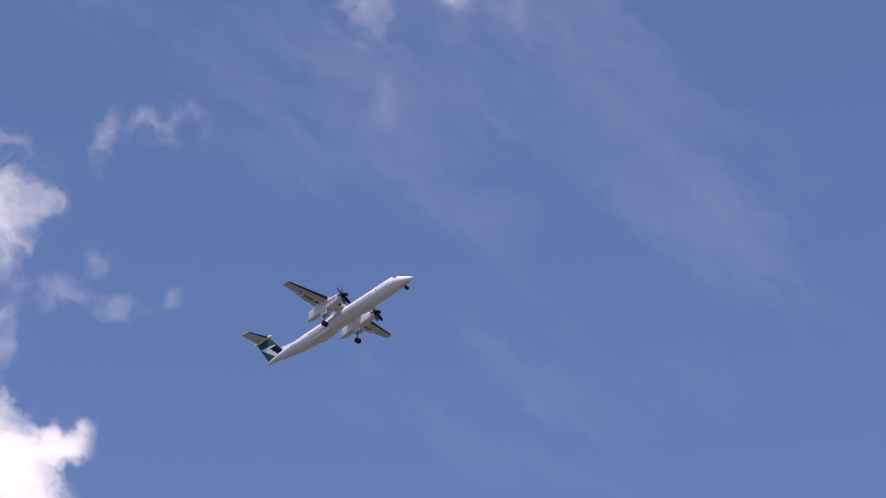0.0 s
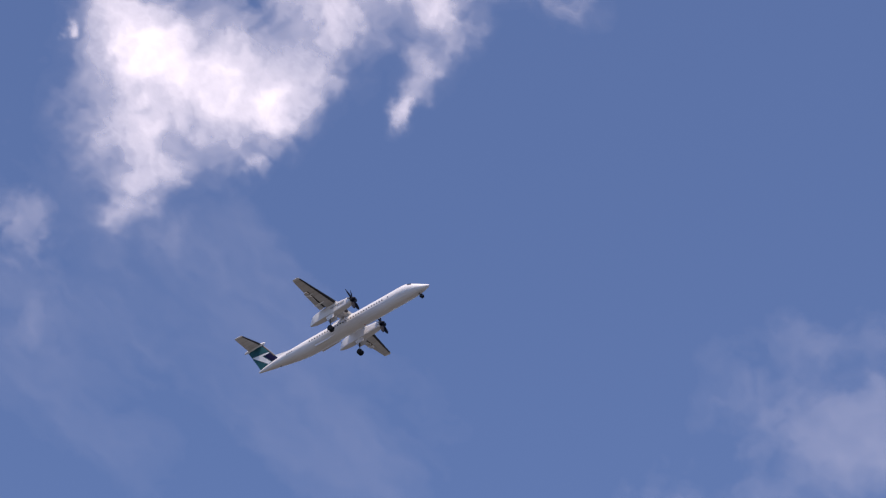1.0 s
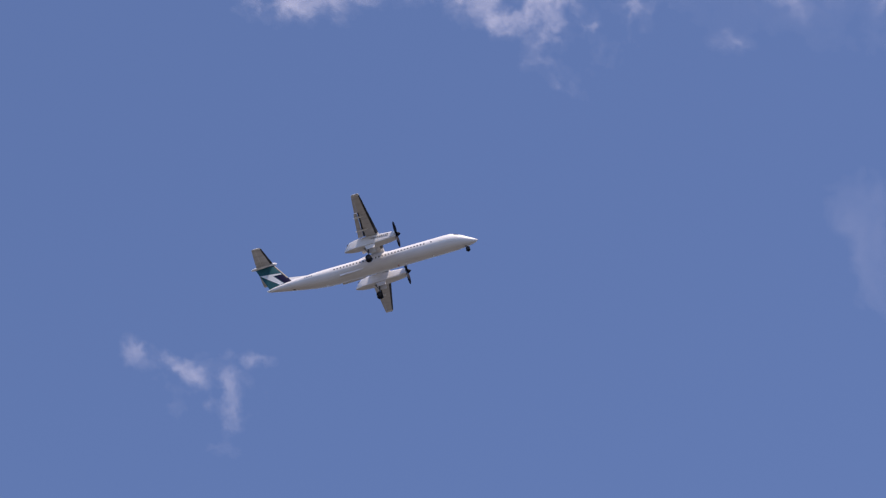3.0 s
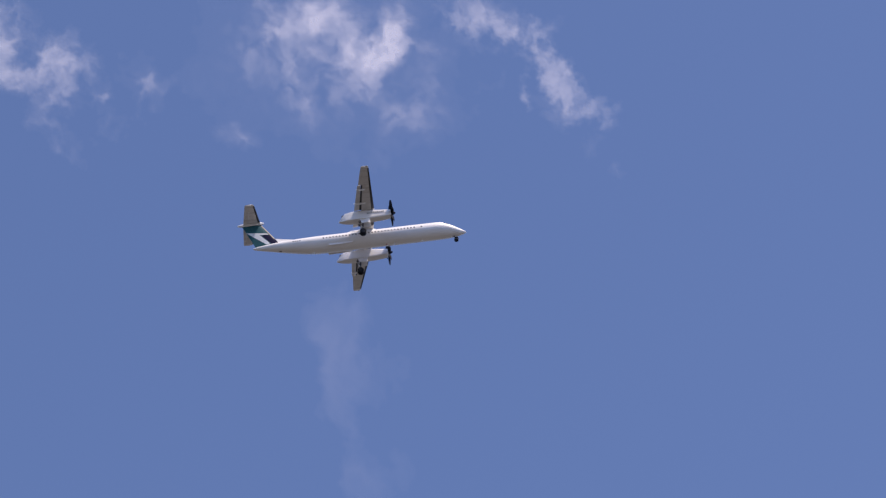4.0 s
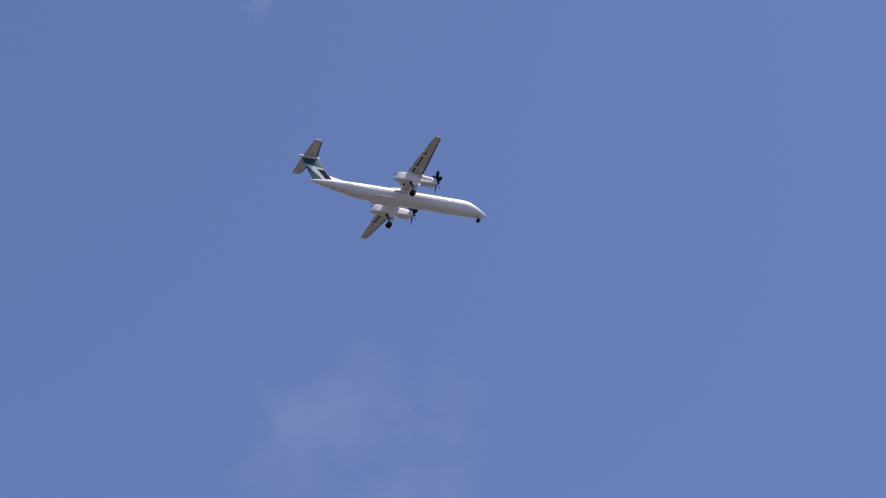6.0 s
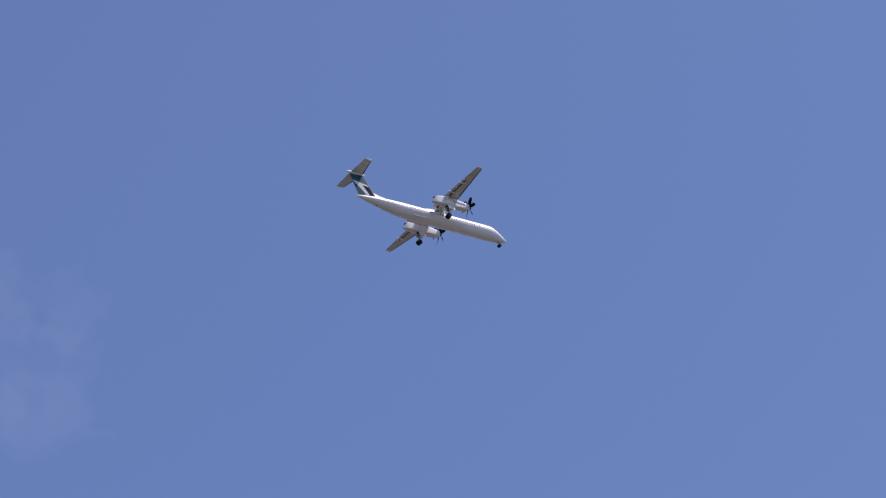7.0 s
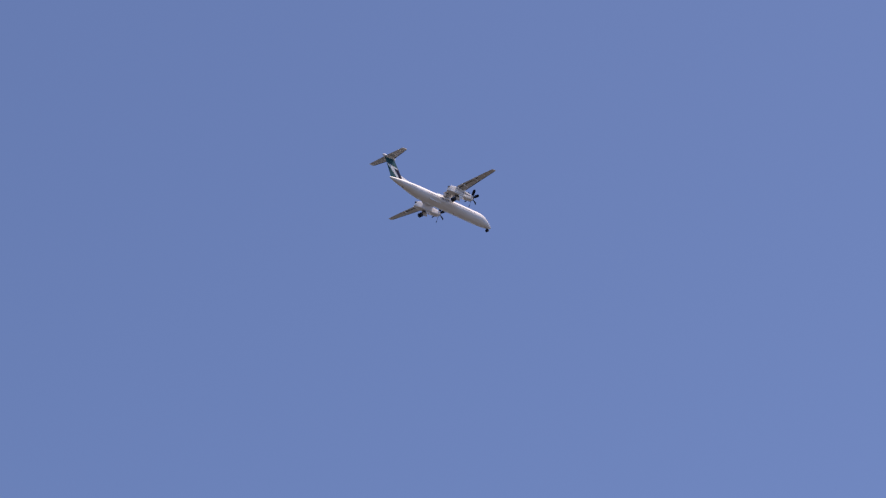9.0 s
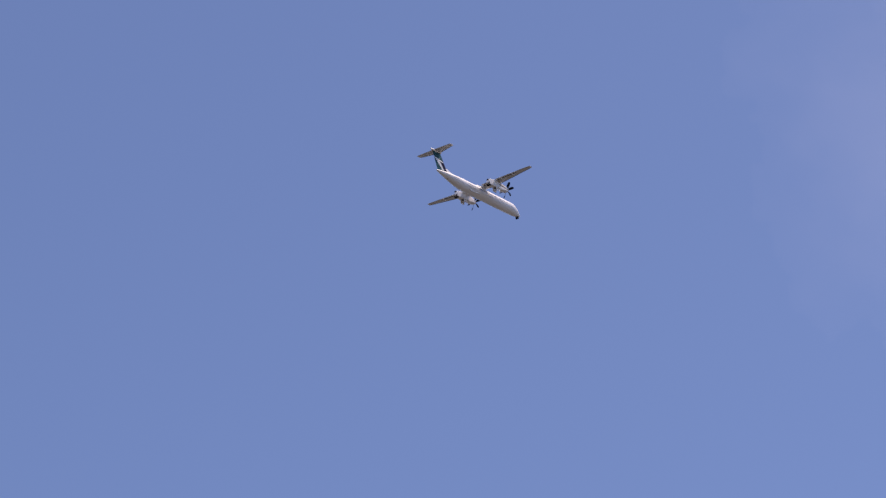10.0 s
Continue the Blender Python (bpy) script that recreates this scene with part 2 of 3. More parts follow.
def build_clouds():
    build_cloud("large bright white broken cumulus cloud in blue sky", -35.12, 41.35, [
        (185, -60, 108, 80, 0, 1.5), (364, -129, 70, 42, -20, 1.1), (392, -195, 45, 55, 0, 0.95), (331, -117, 50, 36, 0, 0.8), (253, -187, 38, 24, 0, 0.65),
        (73, -115, 40, 38, 0, 0.6), (35, -107, 38, 26, 0, 0.35), (395, 33, 58, 42, 20, 0.36), (186, 59, 46, 58, 0, 0.75), (146, 6, 80, 48, 0, 0.9),
        (-31, 65, 95, 56, 0, 0.85), (65, 45, 60, 40, 0, 0.5), (130, 153, 44, 40, 0, 0.5), (97, 246, 15, 44, 8, 0.65), (112, 205, 22, 30, 15, 0.4),
        (-220, 182, 120, 88, 0, 1.1), (-281, -45, 34, 58, 0, 0.65), (-127, 225, 68, 48, -20, 0.75), (-160, 4, 58, 26, 0, 0.35), (-72, -23, 85, 34, 0, 0.3),
        (-109, 78, 78, 34, 0, 0.45), (-65, 153, 58, 46, 0, 0.7), (-335, 156, 95, 105, 0, 0.98), (-403, 81, 58, 58, 0, 0.75), (-361, 292, 68, 74, 15, 0.75),
        (-335, 350, 62, 38, -20, 0.6), (-395, 419, 44, 38, -30, 0.45), (-318, 486, 60, 36, 0, 0.2), (-140, 290, 42, 32, 0, 0.42), (-174, 332, 24, 16, 30, 0.4),
        (-504, 112, 9, 13, 0, 0.8), (-455, 265, 60, 100, 0, 0.32)],
        1.0, 150, 0.17, 3, 3.0, cut=0.12, thick=0.78, veins=0.35, halo=0.09, power=1.55)
    build_cloud("small round tuft of white cloud", -27.45, 43.3, [
        (0, 0, 24, 30, 0, 0.9), (30, 14, 36, 16, 15, 0.6), (-10, -50, 30, 20, 0, 0.35), (90, -25, 60, 12, 15, 0.3)], 0.38, 45, 0.22, 61, 2.6, cut=0.15, halo=0.1, power=1.6)
    build_cloud("white cumulus cloud with ragged edge", -50.9, 31.9, [
        (-5, -30, 62, 75, 0, 1.0), (-60, -40, 90, 85, 0, 1.15), (75, -62, 42, 32, -10, 0.5), (30, 120, 40, 50, 0, 0.25), (10, 185, 60, 28, 0, 0.36),
        (-110, 10, 80, 85, 0, 0.8)], 0.8, 105, 0.2, 7, 3.0, cut=0.18, thick=1.0, halo=0.1)
    build_cloud("dense bright white cumulus cloud", -50.45, 27.6, [
        (-20, 0, 95, 78, 0, 1.5), (95, -50, 45, 26, 5, 0.85), (-90, -10, 110, 110, 0, 1.6), (30, 45, 65, 60, 0, 1.1), (55, -30, 40, 40, 0, 0.8)],
        1.0, 100, 0.18, 9, 3.0, cut=0.24, thick=1.9, halo=0.05)
    build_cloud("small torn wisps of thin white cloud", -47.2, 33.1, [
        (-106, -72, 15, 44, 12, 0.9), (-40, -92, 32, 14, -20, 0.8), (18, -108, 34, 17, -25, 0.75), (-135, 222, 70, 26, 10, 0.8), (-116, 152, 26, 34, 0, 0.45),
        (19, 211, 15, 15, 0, 0.8), (0, -70, 70, 26, 0, 0.3)], 0.20, 50, 0.25, 13, 2.6, halo=0.2)
    build_cloud("thin white cloud wisp", -42.5, 35.5, [
        (-10, -108, 34, 30, 0, 0.85), (2, -70, 52, 42, 20, 0.75), (-24, -20, 60, 22, 30, 0.3), (24, 98, 38, 36, 0, 0.36), (-161, -267, 30, 34, 0, 0.4)],
        0.18, 66, 0.25, 17, 2.6, halo=0.2)
    build_cloud("soft veil of high thin cirrus haze", -37.5, 34.4, [
        (-870, -215, 160, 70, 32, 0.7), (-730, -126, 160, 70, 34, 0.7), (-610, -30, 160, 70, 38, 0.7), (-440, -80, 220, 110, 35, 0.7), (-350, 30, 180, 100, 30, 0.6),
        (-195, -141, 230, 120, 25, 0.8), (0, -70, 220, 130, 30, 0.9), (160, 60, 160, 130, 45, 0.9), (225, 170, 130, 90, 58, 0.8), (270, 265, 120, 70, 48, 0.6),
        (370, 325, 120, 50, 38, 0.45), (-130, 80, 280, 150, 30, 0.5), (20, 360, 260, 160, 20, 0.35), (-250, 480, 300, 150, 20, 0.4)],
        0.052, 110, 0.36, 19, 4.6, cut=0.2, far=4200.0, halo=0.12, streak=(38, 3.4), power=1.6)
    build_cloud("faint soft patch of thin cloud", -24.6, 32.3, [
        (20, 10, 120, 80, 20, 0.95), (90, 60, 140, 70, -15, 0.95), (-190, 30, 200, 60, -20, 0.5), (40, -150, 140, 60, 0, 0.5),
        (-180, 150, 160, 50, 0, 0.6)], 0.15, 150, 0.26, 23, 3.6, cut=0.15, halo=0.18)
    build_cloud("small torn white cloud wisp", -17.6, 40.0, [
        (-120, -30, 20, 20, 0, 1.0), (-108, -22, 26, 12, 20, 0.6), (-62, -20, 20, 10, 35, 0.9), (-38, -4, 30, 11, 32, 1.1), (-8, 8, 26, 12, 15, 0.8), (76, -24, 38, 9, 8, 0.6),
        (46, 14, 15, 30, -8, 0.8), (54, 52, 13, 26, -10, 0.6), (56, 90, 16, 20, 0, 0.4), (14, 52, 12, 10, 0, 0.5), (32, 134, 28, 12, 0, 0.3), (-27, 55, 50, 30, 0, 0.18), (10, 20, 85, 45, 10, 0.26)],
        0.17, 42, 0.22, 29, 2.2, cut=0.16, halo=0.16, power=1.5)
    build_cloud("ragged thin white cloud streaks", -10.2, 47.0, [
        (95, 8, 44, 44, -35, 1.0), (7, 18, 62, 30, 20, 0.85), (-22, -44, 42, 38, 45, 0.9), (173, 36, 32, 14, -10, 0.65), (101, 117, 48, 22, 20, 0.5),
        (211, -10, 46, 40, 0, 0.4), (247, 24, 26, 34, 10, 0.45), (-190, -90, 130, 55, 10, 0.9), (-330, -60, 110, 60, 0, 0.9), (110, 30, 160, 70, 0, 0.3)],
        0.30, 60, 0.26, 31, 2.6, cut=0.2, halo=0.1, power=1.9)
    build_cloud("thin torn white cloud", -1.3, 47.75, [
        (62, 0, 56, 26, -8, 1.2), (98, -30, 22, 52, 0, 1.05), (-32, -51, 105, 46, 5, 0.5), (-89, 31, 80, 56, 10, 0.4), (20, 60, 100, 46, 10, 0.34),
        (134, 111, 66, 42, -20, 0.36), (-154, 148, 34, 17, 0, 0.3), (106, 168, 46, 22, -20, 0.32), (0, 10, 180, 110, 0, 0.42)], 0.38, 75, 0.22, 37, 2.6, cut=0.2, halo=0.17, power=2.0)
    build_cloud("long torn streak of thin white cloud", 4.5, 47.4, [
        (-105, -90, 66, 28, 32, 0.95), (-30, -70, 48, 22, -20, 0.85), (12, -10, 30, 66, -22, 0.8), (50, 50, 30, 40, -30, 0.6), (88, 78, 42, 26, 30, 0.55),
        (-27, 32, 9, 24, 8, 0.9), (110, 120, 40, 18, -40, 0.4), (127, 177, 12, 26, -10, 0.35), (0, 0, 150, 40, 44, 0.4)], 0.19, 44, 0.34, 41, 2.2, cut=0.18, halo=0.1, power=1.9)
    build_cloud("faint upright veil of thin cloud", -0.6, 41.7, [
        (-20, -81, 42, 52, 0, 0.75), (-32, 0, 26, 85, -8, 0.85), (25, -5, 50, 60, 0, 0.4), (12, 128, 26, 110, -12, 0.7), (60, 60, 80, 150, 0, 0.2)],
        0.042, 80, 0.30, 43, 3.6, halo=0.12, streak=(80, 1.8))
    build_cloud("faint thin cloud haze", 23.6, 39.6, [
        (0, 0, 150, 80, -15, 0.9), (-70, -30, 90, 60, 30, 0.8), (20, 120, 220, 70, 0, 0.6)], 0.036, 120, 0.22, 47, 4.0, halo=0.3)
    build_cloud("tiny faint wisp of cloud", 20.9, 47.55, [(0, 0, 15, 40, 15, 0.9), (-15, -60, 40, 50, 0, 0.5)], 0.042, 50, 0.25, 53, 3.0)
    build_cloud("faint haze high in the sky", 66.5, 36.0, [
        (60, -20, 300, 230, 0, 0.9), (20, 190, 260, 190, 0, 0.7)], 0.042, 320, 0.10, 59, 8.0, cut=0.0, far=4200.0, halo=0.3)

build_clouds()

# ---- the airplane: nose towards +x, left wing towards +y; x = 0 lies 15 m behind the nose ----
NOSE = 15.0
AXIS = -0.12


def shifted(stations):
    return [(s, x + NOSE, ch, h, r) for s, x, ch, h, r in stations]


HULL = [  # behind the nose, centre height, half width, half height
    (0.33, -0.82, 0.04, 0.04), (0.15, -0.81, 0.20, 0.18), (-0.2, -0.76, 0.38, 0.35), (-0.7, -0.66, 0.60, 0.55),
    (-1.3, -0.50, 0.84, 0.78), (-1.9, -0.33, 1.02, 0.98), (-2.4, -0.18, 1.13, 1.16), (-3.0, -0.06, 1.23, 1.30),
    (-3.7, 0.0, 1.31, 1.345), (-4.5, 0.0, 1.345, 1.345), (-9.0, 0.0, 1.345, 1.345), (-15.0, 0.0, 1.345, 1.345),
    (-21.0, 0.0, 1.345, 1.345), (-22.5, 0.03, 1.33, 1.31), (-24.5, 0.16, 1.20, 1.15), (-26.5, 0.34, 0.98, 0.92),
    (-28.5, 0.50, 0.70, 0.66), (-30.2, 0.60, 0.42, 0.40), (-31.2, 0.64, 0.22, 0.22), (-31.6, 0.65, 0.10, 0.10)]


def hull_at(x):
    """Centre height, half width and half height of the fuselage at x behind the nose."""
    for (xa, *a), (xb, *b) in zip(HULL, HULL[1:]):
        if xb <= x <= xa:
            f = (xa - x) / (xa - xb)
            return [p + (q - p) * f for p, q in zip(a, b)]
    return list(HULL[-1][1:])


def on_hull(x, angle, out=0.0):
    """Point of the fuselage's skin; angle in degrees up from the left side."""
    c, w, h = hull_at(x)
    a = radians(angle)
    return Vector((x + NOSE, (w + out) * math.cos(a), c + AXIS + (h + out) * math.sin(a)))


def skin_patch(x0, x1, a0, a1, out=0.008, nx=3, na=4):
    """A panel that follows the fuselage's skin."""
    bm = bmesh.new()
    g = [[bm.verts.new(on_hull(x0 + (x1 - x0) * i / nx, a0 + (a1 - a0) * j / na, out)) for j in range(na + 1)] for i in range(nx + 1)]
    for i in range(nx):
        for j in range(na):
            bm.faces.new((g[i][j], g[i + 1][j], g[i + 1][j + 1], g[i][j + 1]))
    return bm


def build_fuselage(plane):
    rings = []
    for (xa, *a), (xb, *b) in zip(HULL, HULL[1:]):
        n = max(1, int((xa - xb) / 0.8))
        for k in range(n):
            f = k / n
            c, w, h = [p + (q - p) * f for p, q in zip(a, b)]
            rings.append(ring(xa + (xb - xa) * f + NOSE, 0, c + AXIS, w, h, 40))
    x, c, w, h = HULL[-1]
    rings.append(ring(x + NOSE, 0, c + AXIS, w, h, 40))
    body = part("fuselage", loft(rings), WHITE, plane, "glossy white fuselage with faint grime")
    # cabin windows
    for side in (0, 1):
        for k in range(30):
            x = -6.4 if k == 29 else -7.5 - 0.49 * k
            mid = 7.5 if side == 0 else 172.5
            part("window", skin_patch(x + 0.105, x - 0.105, mid - 5.5, mid + 5.5, 0.006, 2, 3), PANE, body)
    # flight deck glazing
    for a0, a1, x0, x1 in ((27, 50, -2.2, -2.9), (53, 88, -2.05, -2.8), (92, 127, -2.05, -2.8), (130, 153, -2.2, -2.9)):
        part("windscreen", skin_patch(x0, x1, a0, a1, 0.008, 4, 5), GLASS, body, "dark windscreen pane")
    # wing-body fairing on the roof
    rings = []
    for x, w, h in ((-12.2, 0.22, 0.05), (-12.8, 0.5, 0.18), (-13.6, 0.75, 0.34), (-15.0, 0.8, 0.46), (-16.6, 0.75, 0.38), (-17.6, 0.5, 0.2), (-18.8, 0.22, 0.05)):
        rings.append(ring(x + NOSE, 0, 1.05, w, h + 0.1, 24, 2.4))
    part("wing_fairing", loft(rings), WHITE, body)
    # strakes low on both flanks, hanging straight down
    for s in (-1, 1):
        a = -40 if s > 0 else 220
        rows = []
        for x, deep in ((-16.9, 0.05), (-17.15, 0.24), (-18.6, 0.31), (-20.3, 0.34), (-20.55, 0.32), (-20.6, 0.05)):
            root = on_hull(x, a, -0.06)
            top = root + Vector((0, s * 0.09, 0.02))
            tip = top + Vector((0, s * 0.05 * deep, -deep))
            rows.append([root, top, tip + Vector((0, s * 0.015, 0)), tip - Vector((0, s * 0.03, 0))])
        part("strake", loft(rows), WHITE, body)
    # blade antennas and beacons under the belly
    for x in (-6.4, -10.6, -22.6):
        z = AXIS - 1.34
        bm = bmesh.new()
        loft([[(x + NOSE, -0.015, z), (x + NOSE, 0.015, z), (x + NOSE - 0.32, 0.015, z), (x + NOSE - 0.32, -0.015, z)],
              [(x + NOSE - 0.14, -0.01, z - 0.24), (x + NOSE - 0.14, 0.01, z - 0.24), (x + NOSE - 0.3, 0.01, z - 0.24), (x + NOSE - 0.3, -0.01, z - 0.24)]], bm=bm)
        part("antenna", bm, WHITE, body)
    bm = bmesh.new()
    bmesh.ops.create_uvsphere(bm, u_segments=12, v_segments=8, radius=0.1, matrix=pose(-11.9 + NOSE, 0, AXIS - 1.36))
    part("beacon", bm, LENS, body, "small red beacon lens")
    # registration, kept as plain bars on both rear flanks, and the auxiliary exhaust
    for s in (0, 1):
        for k in range(4):
            a = 8 if s == 0 else 172
            x = -24.6 - 0.34 * k
            part("marking", skin_patch(x, x - 0.22, a - 4.5, a + 4.5, 0.006, 1, 2), INK, body)
    part("exhaust_port", skin_patch(-27.5, -27.85, 264, 280, 0.006, 2, 3), SOOT, body)


WING_IN = shifted([(0.0, -13.35, 3.05, 1.42, 0.17), (2.2, -13.35, 3.05, 1.44, 0.17), (4.5, -13.4, 3.0, 1.48, 0.165)])
WING_OUT = shifted([(4.5, -13.4, 3.0, 1.48, 0.165), (7.5, -13.78, 2.45, 1.60, 0.155), (10.2, -14.13, 1.93, 1.71, 0.145),
                    (13.0, -14.48, 1.4, 1.83, 0.135), (14.1, -14.63, 1.15, 1.87, 0.12), (14.3, -14.74, 0.98, 1.88, 0.10)])


def span_cut(stations, s0, s1):
    """Stations between two places along the span."""
    def at(s):
        for a, b in zip(stations, stations[1:]):
            if a[0] <= s <= b[0]:
                f = (s - a[0]) / (b[0] - a[0])
                return tuple(p + (q - p) * f for p, q in zip(a, b))
        return stations[-1]
    return [at(s0)] + [s for s in stations if s0 + 0.01 < s[0] < s1 - 0.01] + [at(s1)]


def mirrored(stations, side):
    return [(side * s, *r) for s, *r in stations]


def build_wing(plane, side):
    full = WING_IN + WING_OUT[1:]
    m = lambda st: mirrored(st, side)
    wing = part("wing", foil(m(span_cut(full, 0.0, 10.4)), 0.0, 0.66), GREY, plane, "grey-painted high wing with black leading edge")
    part("wing_tip", foil(m(span_cut(full, 10.4, 13.95)), 0.0, 0.78), GREY, wing)
    part("tip_cap", foil(m(span_cut(full, 13.95, 14.3)), 0.0, 1.0), WHITE, wing, "white wing tip cap")
    part("deicing_boot", foil(m(span_cut(full, 5.15, 13.9)), 0.0, 0.15, puff=0.014, n=8), BOOT, wing, "black rubber de-icing boot")
    part("deicing_boot", foil(m(span_cut(full, 1.5, 3.85)), 0.0, 0.15, puff=0.014, n=8), BOOT, wing, "black rubber de-icing boot")
    # shade in the gap ahead of each flap, painted as a dark strip
    part("flap_gap_shade", foil(m(span_cut(full, 5.1, 10.35)), 0.65, 0.765, puff=-0.012, n=4), GAP_SHADE, wing, "gap ahead of the flap, painted dark as shade")
    part("flap_gap_shade", foil(m(span_cut(full, 1.45, 3.9)), 0.66, 0.765, puff=-0.012, n=4), GAP_SHADE, wing, "gap ahead of the flap, painted dark as shade")
    aft = lambda st: [(s, x - 0.13, *r) for s, x, *r in st]
    part("flap", foil(m(aft(span_cut(full, 5.1, 10.35))), 0.73, 1.0, drop=0.18, n=6), GREY, wing)
    part("flap", foil(m(aft(span_cut(full, 1.45, 3.9))), 0.73, 1.0, drop=0.18, n=6), GREY, wing)
    part("aileron", foil(m(span_cut(full, 10.45, 13.95)), 0.79, 1.0, n=6), GREY, wing)
    for s in (6.65, 9.55):
        (_, xle, ch, h, r), = [span_cut(full, s, s + 0.5)[0]]
        z = h - half_thickness(0.6, r) * ch
        rings = []
        for f, w, d in ((0.40, 0.02, 0.02), (0.5, 0.06, 0.12), (0.8, 0.07, 0.16), (1.03, 0.06, 0.11), (1.13, 0.03, 0.04)):
            rings.append(ring(xle - f * ch, side * s, z - d * 0.7 + 0.03, w, d, 14))
        part("flap_fairing", loft(rings), WHITE, wing, "slim white flap track fairing")
    bm = bmesh.new()
    bmesh.ops.create_uvsphere(bm, u_segments=10, v_segments=6, radius=0.09, matrix=pose(-14.95 + NOSE, side * 14.28, 1.88))
    part("navigation_light", bm, GLASS, wing)


NACELLE = [  # behind the nose, half width, top, bottom
    (-11.15, 0.53, 1.01, 0.03), (-11.25, 0.57, 1.05, -0.06), (-11.8, 0.59, 1.08, -0.14), (-12.6, 0.60, 1.14, -0.20), (-13.8, 0.61, 1.24, -0.25),
    (-15.0, 0.61, 1.34, -0.26), (-16.6, 0.60, 1.30, -0.25), (-17.3, 0.56, 1.22, -0.24), (-17.95, 0.46, 1.12, -0.21),
    (-18.05, 0.44, 1.02, -0.205), (-18.6, 0.26, 0.48, -0.15), (-19.0, 0.07, 0.06, -0.09)]
ENGINE_Y = 4.51


def build_nacelle(plane, side):
    y = side * ENGINE_Y
    rings = []
    boxy = lambda x: 5.0 + 9.0 * min(1.0, max(0.0, (-12.0 - x) / 4.0))
    for (xa, *a), (xb, *b) in zip(NACELLE, NACELLE[1:]):
        n = max(1, int((xa - xb) / 0.35))
        for k in range(n):
            w, t, o = [p + (q - p) * k / n for p, q in zip(a, b)]
            x = xa + (xb - xa) * k / n
            rings.append(ring(x + NOSE, y, (t + o) / 2, w, (t - o) / 2, 44, boxy(x)))
    x, w, t, o = NACELLE[-1]
    rings.append(ring(x + NOSE, y, (t + o) / 2, w, (t - o) / 2, 44, boxy(x)))
    nac = part("engine_nacelle", loft(rings), WHITE, plane, "white turboprop engine nacelle under the wing")
    # intake face painted dark as shade, exhaust, painted wheel well shade, doors, lettering bars
    part("intake_face_shade", loft([ring(-11.12 + NOSE, y, 0.50, 0.47, 0.43, 28, 5.0), ring(-11.2 + NOSE, y, 0.50, 0.47, 0.43, 28, 5.0)]), GAP_SHADE, nac, "plate behind the propeller, painted dark as shade on the intake face")
    part("exhaust", loft([ring(-17.5 + NOSE, y, 0.99, 0.22, 0.17, 18), ring(-18.2 + NOSE, y, 0.96, 0.26, 0.20, 18), ring(-18.4 + NOSE, y, 0.93, 0.24, 0.18, 18)]), SOOT, nac, "sooty exhaust outlet")
    # no opening is cut: a dark slab stands for the well's shade
    part("wheel_well_shade", box(bmesh.new(), -14.95 + NOSE, -15.95 + NOSE, y - 0.30, y + 0.30, -0.268, -0.1), GAP_SHADE, nac, "dark panel painted as the shade inside the open wheel well", False)
    for s in (-1, 1):
        bm = bmesh.new()
        yy = y + s * 0.44
        loft([[(x + NOSE, yy + o, -0.2) for x, o in ((-14.4, -0.02), (-14.4, 0.02), (-15.9, 0.02), (-15.9, -0.02))],
              [(x + NOSE, yy + s * 0.08 + o, -1.02) for x, o in ((-14.5, -0.02), (-14.5, 0.02), (-15.8, 0.02), (-15.8, -0.02))]], bm=bm)
        part("gear_door", bm, WHITE, nac, smooth=False)
    yo = y + side * 0.645
    for k in range(9):
        x = -12.15 - 0.29 * k
        tall = 0.24 if k in (0, 3, 5) else 0.17
        part("lettering_bar", box(bmesh.new(), x + NOSE, x - 0.2 + NOSE, yo - 0.012, yo + 0.012, 0.55, 0.55 + tall), TEXT, nac, smooth=False)
    return nac


def build_propeller(plane, side):
    """Spinner with six blades, turning about its own x axis."""
    rings = []
    for x, r in ((-0.12, 0.40), (0.0, 0.40), (0.2, 0.34), (0.4, 0.22), (0.55, 0.11), (0.62, 0.03)):
        rings.append(ring(x, 0, 0, r, r, 24))
    hub = part("propeller", loft(rings), BLADE, plane, "black six-bladed propeller with pointed spinner")
    blade = None
    for k in range(6):
        if blade is None:
            rings = []
            for f in range(15):
                u = f / 14
                r = 0.25 + u * 1.72
                chord = (0.22 + 0.38 * min(1, u * 2.6)) * (1 if u < 0.75 else math.sqrt(max(0.02, 1 - ((u - 0.75) / 0.26) ** 2)))
                tw = radians(62 - 36 * u)
                sweep = -0.10 * u * u
                thick = (0.12 - 0.06 * min(1, u * 2.5)) * 0.8
                pts = []
                for j in range(12):
                    a = 2 * math.pi * j / 12
                    c, t = chord / 2 * math.cos(a), thick / 2 * math.sin(a)
                    pts.append((c * math.sin(tw) + t * math.cos(tw), -c * math.cos(tw) + t * math.sin(tw) + sweep, r))
                rings.append(pts)
            blade = part("blade", loft(rings), BLADE, hub)
            data = blade.data
        else:
            blade = new("blade", data)
            blade.parent = hub
        blade.matrix_basis = pose(0, 0, 0, 60 * k, 0, 0)
    hub.matrix_basis = pose(-10.98 + NOSE, side * ENGINE_Y, 0.62)
    return hub


